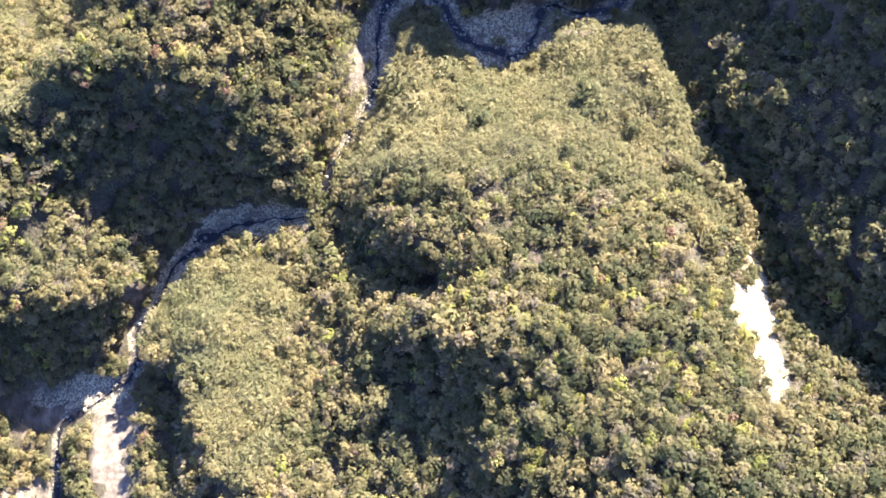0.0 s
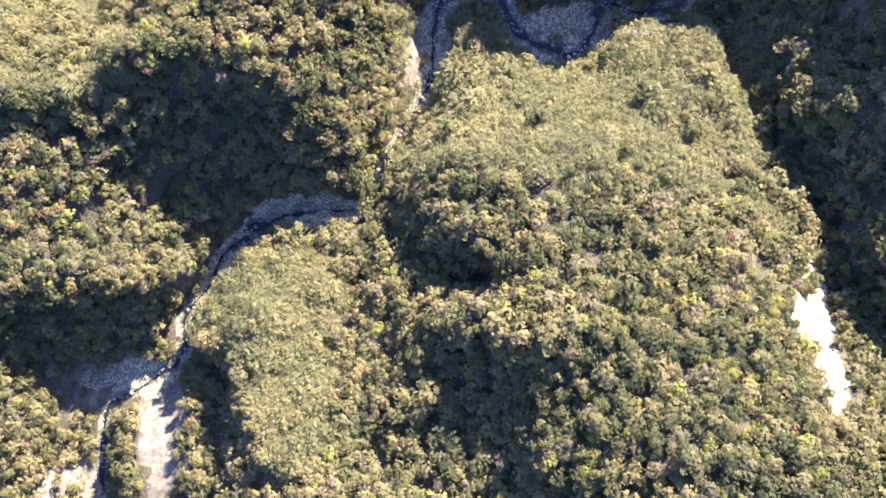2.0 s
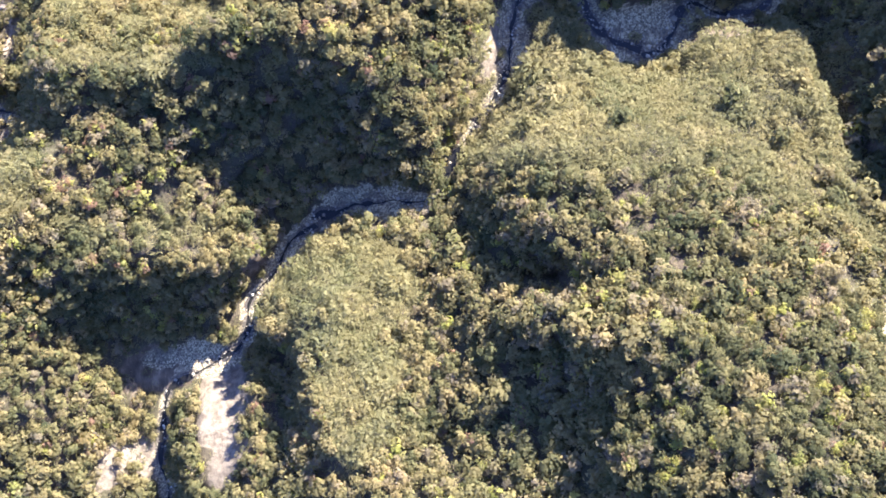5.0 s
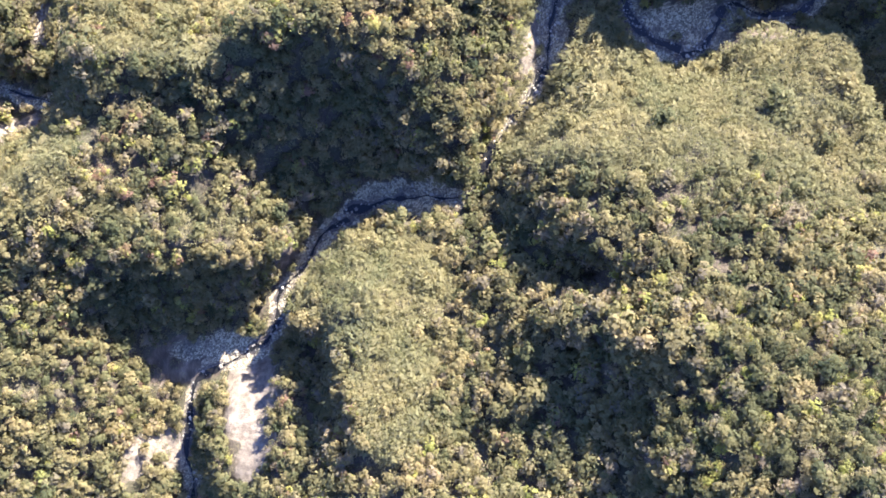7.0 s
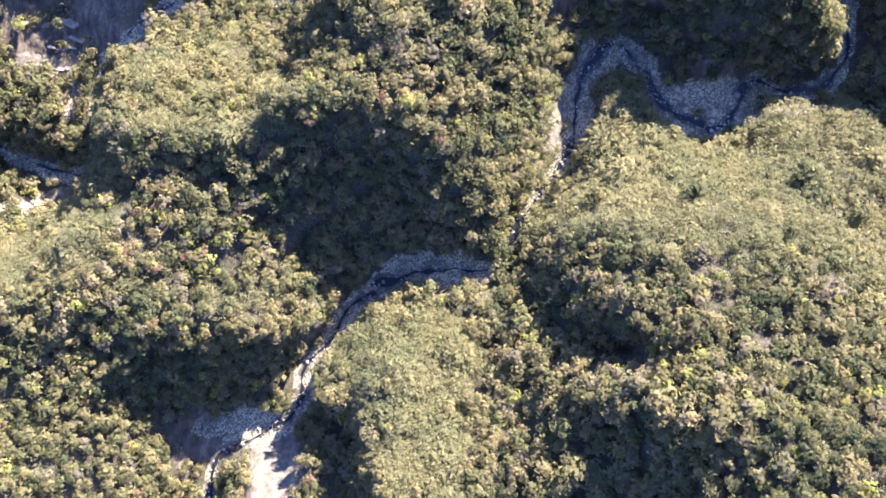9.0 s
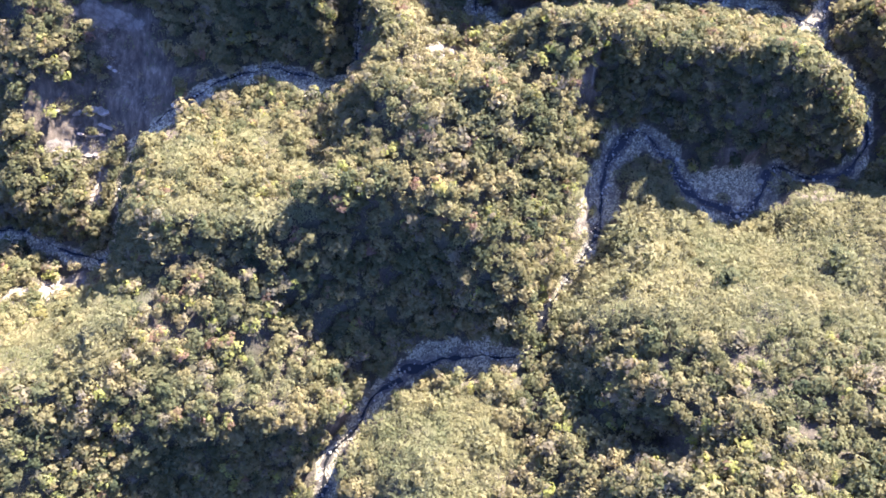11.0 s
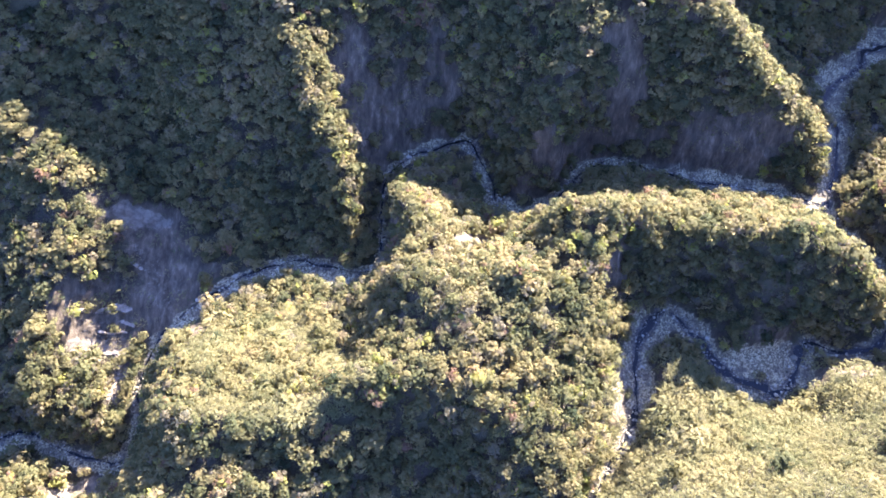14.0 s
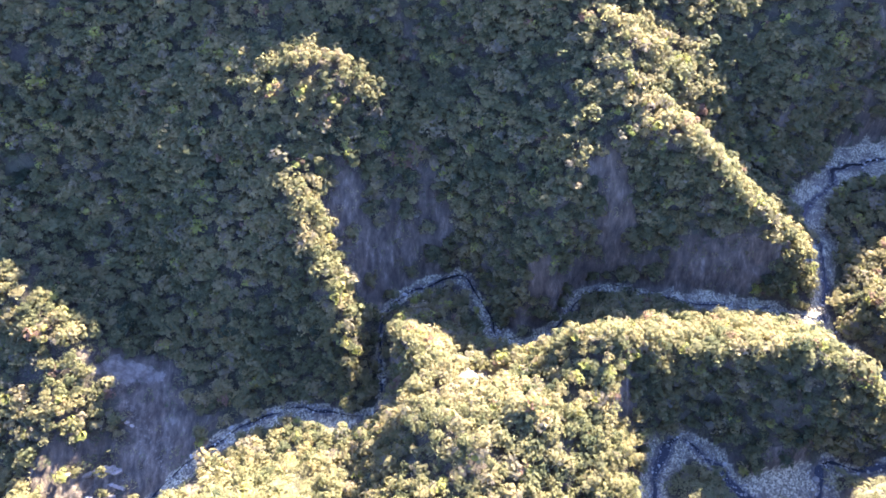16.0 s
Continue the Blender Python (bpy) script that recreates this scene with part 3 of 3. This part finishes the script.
def stem(rng, sides=4):
    """A leaning tapered trunk one metre high with two limbs."""
    verts, faces, n = [], [], 0
    lean = rng.uniform(-0.1, 0.1, 2)
    fork = np.array([lean[0], lean[1], 0.62])
    bits = [((0, 0, -0.35), tuple(fork), 0.075, 0.05)]
    for k in range(2):
        a = rng.uniform(0, 6.283)
        bits.append((tuple(fork), tuple(fork + (0.3 * math.cos(a), 0.3 * math.sin(a), 0.4)), 0.045, 0.02))
    for p, q, r0, r1 in bits:
        for c, r in ((p, r0), (q, r1)):
            verts += [(c[0] + r * math.cos(k * 6.283 / sides), c[1] + r * math.sin(k * 6.283 / sides), c[2]) for k in range(sides)]
        for k in range(sides):
            a, b = n + k, n + (k + 1) % sides
            faces += [(a, b, b + sides), (a, b + sides, a + sides)]
        n += 2 * sides
    return np.array(verts), np.array(faces)


RNG = np.random.RandomState(11)
CROWNS = [crown(RNG, RNG.randint(5, 9), 116, f, 0.16, 0.6) for f in (0.52, 0.56, 0.6, 0.5, 0.66, 0.55, 0.62, 0.7, 0.5, 0.58, 0.64, 0.54)]
ROUND = [crown(RNG, RNG.randint(5, 9), 112, f, 0.16, 0.2) for f in (0.85, 0.75, 0.95, 0.8, 0.7, 0.9, 1.0, 0.78)]
TUFTS = [plume(RNG, 48, l, 1.5, 0.75) for l in (0.2, 0.5, 0.35, 0.6, 0.1, 0.45, 0.3, 0.55)]
UNDER = [plume(RNG, 20, l) for l in (0.2, 0.5, 0.35, 0.6)]
STEMS = [stem(RNG) for k in range(3)]
POLES = [(v[[0, 1, 2, 4]], np.array([(0, 1, 3), (1, 2, 3), (2, 0, 3)]), np.zeros(4)) for v, f in STEMS]


def scatter(x0, x1, y0, y1, step, seed):
    """Uneven places in a stretch of the plan, about one to each step by step."""
    rng = np.random.RandomState(seed)
    x, y = np.meshgrid(np.arange(x0, x1, step), np.arange(y0, y1, step))
    x = x + rng.uniform(-0.5, 0.5, x.shape) * step + (np.arange(x.shape[0]) % 2)[:, None] * step * 0.5
    y = y + rng.uniform(-0.5, 0.5, x.shape) * step
    return x.ravel(), y.ravel(), rng


def grows(x, y, rng, bare):
    """Where plants stand: not in the beds, seldom on bare ground and cliffs."""
    z, d, w = ground_height(x, y)
    e = 1.0
    slope = np.hypot(ground_height(x + e, y)[0] - z, ground_height(x, y + e)[0] - z)
    keep = (d > w + rng.uniform(0.0, 2.0, x.shape)) & (patches(x, y, BARS) < 0.3)
    keep &= rng.rand(*x.shape) > np.maximum(patches(x, y, PALE), patches(x, y, SCREE)) * 1.02
    keep &= rng.rand(*x.shape) > patches(x, y, ROCK) * bare
    keep &= slope < rng.uniform(2.4, 5.5, x.shape)
    return z, slope, keep


def brushland(x, y):
    """Stretches with low dry brush rather than trees: the terrace tops and rims."""
    a = smooth(y + 0.4 * np.maximum(x - 52, 0), 27, 41) * smooth(x, -40, -25) * (1 - smooth(x, 92, 104)) * (1 - smooth(y, 98, 106))
    b = (1 - smooth(np.hypot((x + 76) / 33, (y + 14) / 25), 0.8, 1.05))
    c = (1 - smooth(np.hypot((x + 212) / 38, (y - 16) / 22), 0.7, 1.0)) * 0.86
    d = 1 - smooth(np.hypot((x + 153) / 36, (y - 61 - 0.004 * (x + 155) ** 2) / 6), 0.7, 1.0)
    b = np.maximum(b, 0.85 - 0.85 * smooth(np.hypot((x + 64) / 17, (y + 44) / 34), 0.7, 1.05))
    e = 0.6 - 0.6 * smooth(np.hypot((x + 164) / 40, (y - 90) / 24), 0.8, 1.05)
    f = 0.75 - 0.75 * smooth(np.hypot((x + 132) / 22, (y - 4) / 5), 0.7, 1.1)
    g = 0.7 - 0.7 * smooth(np.hypot((x + 184) / 30, (y - 6 + 0.25 * (x + 184)) / 8), 0.7, 1.1)
    return np.clip(np.maximum.reduce([a, b, c, d, e, f, g]) * (1.12 + 0.4 * fbm(x, y, 18, 44)), 0, 1)


def gather(protos, which, px, py, pz, turn, scale, tall, tint):
    """Joins copies of the prototypes into arrays of places, triangles and tints."""
    V, F, T, n = [], [], [], 0
    for k, (v, f, shift) in enumerate(protos):
        s = np.nonzero(which == k)[0]
        if not len(s):
            continue
        c, q = np.cos(turn[s])[:, None], np.sin(turn[s])[:, None]
        x = (v[:, 0] * c - v[:, 1] * q) * scale[s][:, None] + px[s][:, None]
        y = (v[:, 0] * q + v[:, 1] * c) * scale[s][:, None] + py[s][:, None]
        z = v[:, 2] * tall[s][:, None] + pz[s][:, None]
        V.append(np.stack([x, y, z], -1).reshape(-1, 3))
        F.append((f[None] + (n + np.arange(len(s)) * len(v))[:, None, None]).reshape(-1, 3))
        T.append((tint[s][:, None] + shift).ravel())
        n += len(s) * len(v)
    return np.concatenate(V), np.concatenate(F), np.concatenate(T)


def tints(x, y, rng):
    """Each tree's colour: mostly greens and olives in drifts, some grey-brown, straw, bright or reddish ones."""
    # paler trees round the low terrace; the raised tint also stands in for sunlight
    dry = 1 - smooth(np.hypot((x + 45) / 60, (y + 50) / 62), 0.6, 1.0)
    t = np.clip(0.49 + 0.16 * dry + 0.13 * fbm(x, y, 40, 61) + rng.normal(size=x.shape) * 0.17, 0.03, 0.74)
    odd = rng.rand(*x.shape)
    for least, lo, hi in ((0.87, 0.78, 0.82), (0.905, 0.84, 0.88), (0.945, 0.91, 0.95)):
        t = np.where(odd > least, rng.uniform(lo, hi, x.shape), t)
    russet = 1 - smooth(np.hypot((x + 168) / 45, (y - 24) / 26), 0.6, 1.0)
    t = np.where(rng.rand(*x.shape) < 0.2 * russet, rng.uniform(0.8, 1.0, x.shape), t)
    return np.where(odd > 0.99, 1.0, t)


def near_stretch(x, y):
    return (x > 22) & (x < 96) & (y > -58) & (y < -3)


def build_woods():
    parts = []
    for x0, x1, y0, y1, step, seed in ((-310, 170, -135, 165, 2.7, 1), (-330, 170, 165, 342, 2.7, 2)):
        x, y, rng = scatter(x0, x1, y0, y1, step, seed)
        z, slope, keep = grows(x, y, rng, 0.97)
        keep &= (rng.rand(*x.shape) > brushland(x, y) * 0.98) & ((x > -228) | (y > -15))
        keep &= rng.rand(*x.shape) < 0.47 * np.sqrt(1 + np.minimum(slope, 1.7) ** 2) * np.where(y > 290, 0.8, 1.0)
        size = np.exp(rng.normal(size=x.shape) * 0.2) * 3.1 * (1 + 0.16 * fbm(x, y, 30, 71)) * (1 + 0.12 * smooth(y, 160, 200))
        keep &= ~(near_stretch(x, y) & (rng.rand(*x.shape) < 0.5))
        parts.append(np.stack([x, y, z, slope, size, tints(x, y, rng)], -1)[keep])
    p = np.concatenate(parts)
    x, y, z, slope, size, tint = p.T
    n = len(p)
    rng = np.random.RandomState(5)
    turn, tall = rng.uniform(0, 6.283, n), size ** 0.75 * 1.3 * rng.uniform(0.85, 1.25, n)
    trunk = rng.uniform(1.2, 3.2, n)
    V, F, T = gather(CROWNS + ROUND, np.where(slope + rng.normal(size=n) * 0.15 > 0.75, len(CROWNS) + rng.randint(0, len(ROUND), n), rng.randint(0, len(CROWNS), n)),
                     x, y, z + trunk * 0.75, turn, size, tall, tint)
    me = shell("woodland", V, F, LEAF, {"tint": T}, True)
    tagged(new("woodland", me), "dense mixed green and olive trees covering the slopes", "trees", kind="stuff")
    V, F, T = gather(POLES, rng.randint(0, len(POLES), n), x, y, z, turn, size * 1.6, trunk * 1.6, tint)
    tagged(new("woodland_trunks", shell("woodland_trunks", V, F, BARK)), "thin grey-brown trunks and limbs under the canopy", "trunks", kind="stuff")


def build_brush(name, label, protos, bounds, step, seed, size, under, foliage):
    """Tussocks of fine blades over the terraces, or low scrub under and between the trees."""
    x, y, rng = scatter(*bounds, step, seed)
    z, slope, keep = grows(x, y, rng, 0.6)
    keep &= rng.rand(*x.shape) < (0.9 - brushland(x, y) if under else brushland(x, y))
    keep &= (x > -228) | (y > -15)
    x, y, z = x[keep], y[keep], z[keep]
    n = len(x)
    size = np.exp(rng.normal(size=n) * 0.3) * size * (1 + 0.3 * fbm(x, y, 9, 83))
    tint = np.clip((0.35 if under else 0.55) + 0.2 * fbm(x, y, 25, 81) + rng.normal(size=n) * 0.17, 0, 0.74 if under else 1)
    V, F, T = gather(protos, rng.randint(0, len(protos), n), x, y, z - 0.1, rng.uniform(0, 6.283, n), size, size * rng.uniform(0.7, 1.6, n), tint)
    tagged(new(name, shell(name, V, F, foliage, {"tint": T}, True)), label, "shrubs", kind="stuff")


def build_trees():
    """The tall trees on top of the east terrace, each on its own."""
    rng = np.random.RandomState(21)
    kinds = []
    for k in range(12):
        ob = new("tree")
        v, f, shift = crown(rng, rng.randint(9, 14), 360, rng.uniform(0.5, 0.66), 0.095, 0.6)
        tint = float(tints(np.array([k * 13.0]), np.array([k * 7.0]), rng)[0]) if k < 10 else (0.93, 0.92)[k - 10]
        c = new("crown", shell("crown", v * (3.0, 3.0, 2.4) + (0, 0, 1.3), f, LEAF, {"tint": tint + shift * 0.6}, True))
        v, f = stem(rng, 6)
        s = new("trunk", shell("trunk", v * (3.0, 3.0, 3.4), f, BARK))
        c.parent = s.parent = ob
        word = "bright yellow-green" if tint > 0.9 else "straw-coloured" if tint > 0.7 else "olive-green" if tint > 0.4 else "dark green"
        tagged(ob, word + " broadleaf tree in the canopy on the terrace", "tree", "trees on the terrace")
        kinds.append(ob)
    x, y, r2 = scatter(22, 96, -58, -1, 3.85, 9)
    z, slope, keep = grows(x, y, r2, 0.9)
    places = np.stack([x, y, z], -1)[keep][:297]
    for k, (px, py, pz) in enumerate(places):
        s = rng.uniform(0.75, 1.2)
        m = pose(px, py, pz - 0.2, 0, 0, rng.uniform(0, 360)) @ Matrix.Diagonal((s, s, s * rng.uniform(0.9, 1.2), 1))
        kind = kinds[k % 10 if rng.rand() > 0.12 else 10 + k % 2]
        if k < 12:
            kinds[k].matrix_basis = m
        else:
            t = copy_thing(kind, m)
            t.matrix_basis = m


build_woods()
build_brush("brush", "low dry straw-green brush on the terraces", TUFTS, (-310, 170, -135, 165), 1.7, 3, 2.2, False, BRUSH)
build_brush("undergrowth", "dark green scrub between the trees", UNDER, (-290, 165, -120, 300), 3.3, 4, 1.9, True, LEAF)
build_trees()


# ================= stones =================
def stone_shape(rng):
    v = ICO[0] * rng.uniform(0.72, 1.15, (12, 1)) * (1, rng.uniform(0.65, 1), rng.uniform(0.5, 0.8))
    return v, ICO[1], np.zeros(12)


STONES = [stone_shape(RNG) for k in range(8)]


def build_stones():
    rng = np.random.RandomState(33)
    p = STREAM_PTS[(STREAM_PTS[:, 0] > -300) & (STREAM_PTS[:, 1] > -130)]
    n = 8200
    q = p[rng.randint(0, len(p), n)]
    reach = STREAM_PTS[(STREAM_PTS[:, 0] > -30) & (STREAM_PTS[:, 0] < 65) & (STREAM_PTS[:, 1] < 120) & (STREAM_PTS[:, 1] > 70)]
    q[:2400] = reach[rng.randint(0, len(reach), 2400)]
    off = rng.normal(size=(n, 2)) * (q[:, 3] * 0.4)[:, None]
    x, y = q[:, 0] + off[:, 0], q[:, 1] + off[:, 1]
    # two thirds of them lie along the water
    m = WATER_MID[(WATER_MID[:, 0] > -300) & (WATER_MID[:, 1] > -130)]
    by = m[rng.randint(0, len(m), n)]
    along_water = rng.rand(n) < 0.66
    x = np.where(along_water, by[:, 0] + rng.normal(size=n) * 1.7, x)
    y = np.where(along_water, by[:, 1] + rng.normal(size=n) * 1.7, y)
    z, d, w = ground_height(x, y)
    s = np.where(along_water, 0.28, 0.25) * np.exp(rng.normal(size=n) * 0.5)
    keep = d < w * 1.1
    x, y, z, s = x[keep], y[keep], z[keep], s[keep]
    n = len(x)
    V, F, T = gather(STONES, rng.randint(0, 8, n), x, y, z + s * 0.2, rng.uniform(0, 6.283, n), s, s, s)
    tagged(new("river_stones", shell("river_stones", V, F, STONE)), "pale grey cobbles strewn over the stream beds", "stones", kind="stuff")
    meshes = [shell("boulder", v, f, STONE) for v, f, _ in STONES]
    q = m[rng.randint(0, len(m), 260)]
    x, y = q[:, 0] + rng.normal(size=260) * 1.8, q[:, 1] + rng.normal(size=260) * 1.8
    z, d, w = ground_height(x, y)
    for k in range(260):
        if d[k] < w[k]:
            s = 0.5 * math.exp(rng.normal() * 0.35)
            ob = tagged(new("boulder", meshes[k % 8]), "pale grey boulder lying in the stream bed", "boulder", "boulders in the stream beds")
            ob.matrix_basis = pose(x[k], y[k], z[k] + 0.15 * s, 0, 0, rng.uniform(0, 360)) @ Matrix.Diagonal((s, s, s, 1))


build_stones()


# ================= rock ledges on the west slope =================
def slab_shape(rng, long, deep, thick):
    """A flat angular slab of layered rock with chipped upper edges."""
    n = 9
    ang = np.sort((np.arange(n) + rng.uniform(-0.35, 0.35, n)) * 6.2832 / n)
    edge = np.stack([np.sign(np.cos(ang)) * np.abs(np.cos(ang)) ** 0.7 * long / 2, np.sign(np.sin(ang)) * np.abs(np.sin(ang)) ** 0.7 * deep / 2], -1) * rng.uniform(0.82, 1.12, (n, 1))
    tilt = rng.normal(size=2) * 0.03
    rings = [np.c_[edge * k, np.full(n, h) + edge @ tilt] for k, h in ((0.9, -thick - 1.2), (1.0, -0.25 * thick), (0.93, 0.0))]
    v = np.concatenate(rings + [np.array([(0, 0, 0.05 * thick)])])
    f = [(r * n + k, r * n + (k + 1) % n, (r + 1) * n + (k + 1) % n) for r in (0, 1) for k in range(n)]
    f += [(r * n + k, (r + 1) * n + (k + 1) % n, (r + 1) * n + k) for r in (0, 1) for k in range(n)]
    f += [(2 * n + k, 2 * n + (k + 1) % n, 3 * n) for k in range(n)]
    return v, np.array(f)


def build_ledge(x, y, turn, long, depth, piece, layers, seed):
    """A broken ledge: long flat slabs side by side, in layers that step back up the slope."""
    rng = np.random.RandomState(seed)
    ob = new("rock_ledge")
    c, s = math.cos(radians(turn)), math.sin(radians(turn))
    z0 = float(ground_height(np.array([float(x)]), np.array([float(y)]))[0][0])
    ob.matrix_basis = pose(x, y, z0)
    for layer in range(layers):
        a = -long / 2 + rng.uniform(0, 2)
        while a < long / 2:
            size = piece * rng.uniform(0.7, 1.35)
            deep = depth * rng.uniform(0.8, 1.2)
            o = layer * depth * 0.95 + rng.normal() * 0.1 * depth
            mid = a + size / 2
            px, py = mid * c - o * s, mid * s + o * c
            pz = float(ground_height(np.array([x + px]), np.array([y + py]))[0][0]) - z0
            v, f = slab_shape(rng, size * 1.05, deep, 0.9)
            q = radians(turn) + rng.normal() * 0.08
            v = np.stack([v[:, 0] * math.cos(q) - v[:, 1] * math.sin(q), v[:, 0] * math.sin(q) + v[:, 1] * math.cos(q), v[:, 2]], -1)
            slab = new("slab", shell("slab", v + (px, py, pz + rng.uniform(0.25, 0.5)), f, LEDGE))
            slab.parent = ob
            a += size * rng.uniform(0.72, 0.98)
    tagged(ob, "pale broken rock ledge jutting from the bare slope", "rock ledge", "rock ledges on the bare slope")


for ledge in ((-245, 94.5, 4, 23, 1.8, 6, 1, 1), (-241, 113, 6, 15, 3.6, 5.5, 1, 2), (-250, 110, 12, 9, 1.8, 3.5, 1, 3), (-235, 108, -22, 9, 1.6, 3, 1, 4),
              (-234, 84, 80, 20, 1.7, 1.9, 3, 5), (-234, 132.5, -28, 9, 1.5, 3, 1, 6), (-240, 103, 5, 12, 1.3, 4, 1, 7)):
    build_ledge(*ledge)
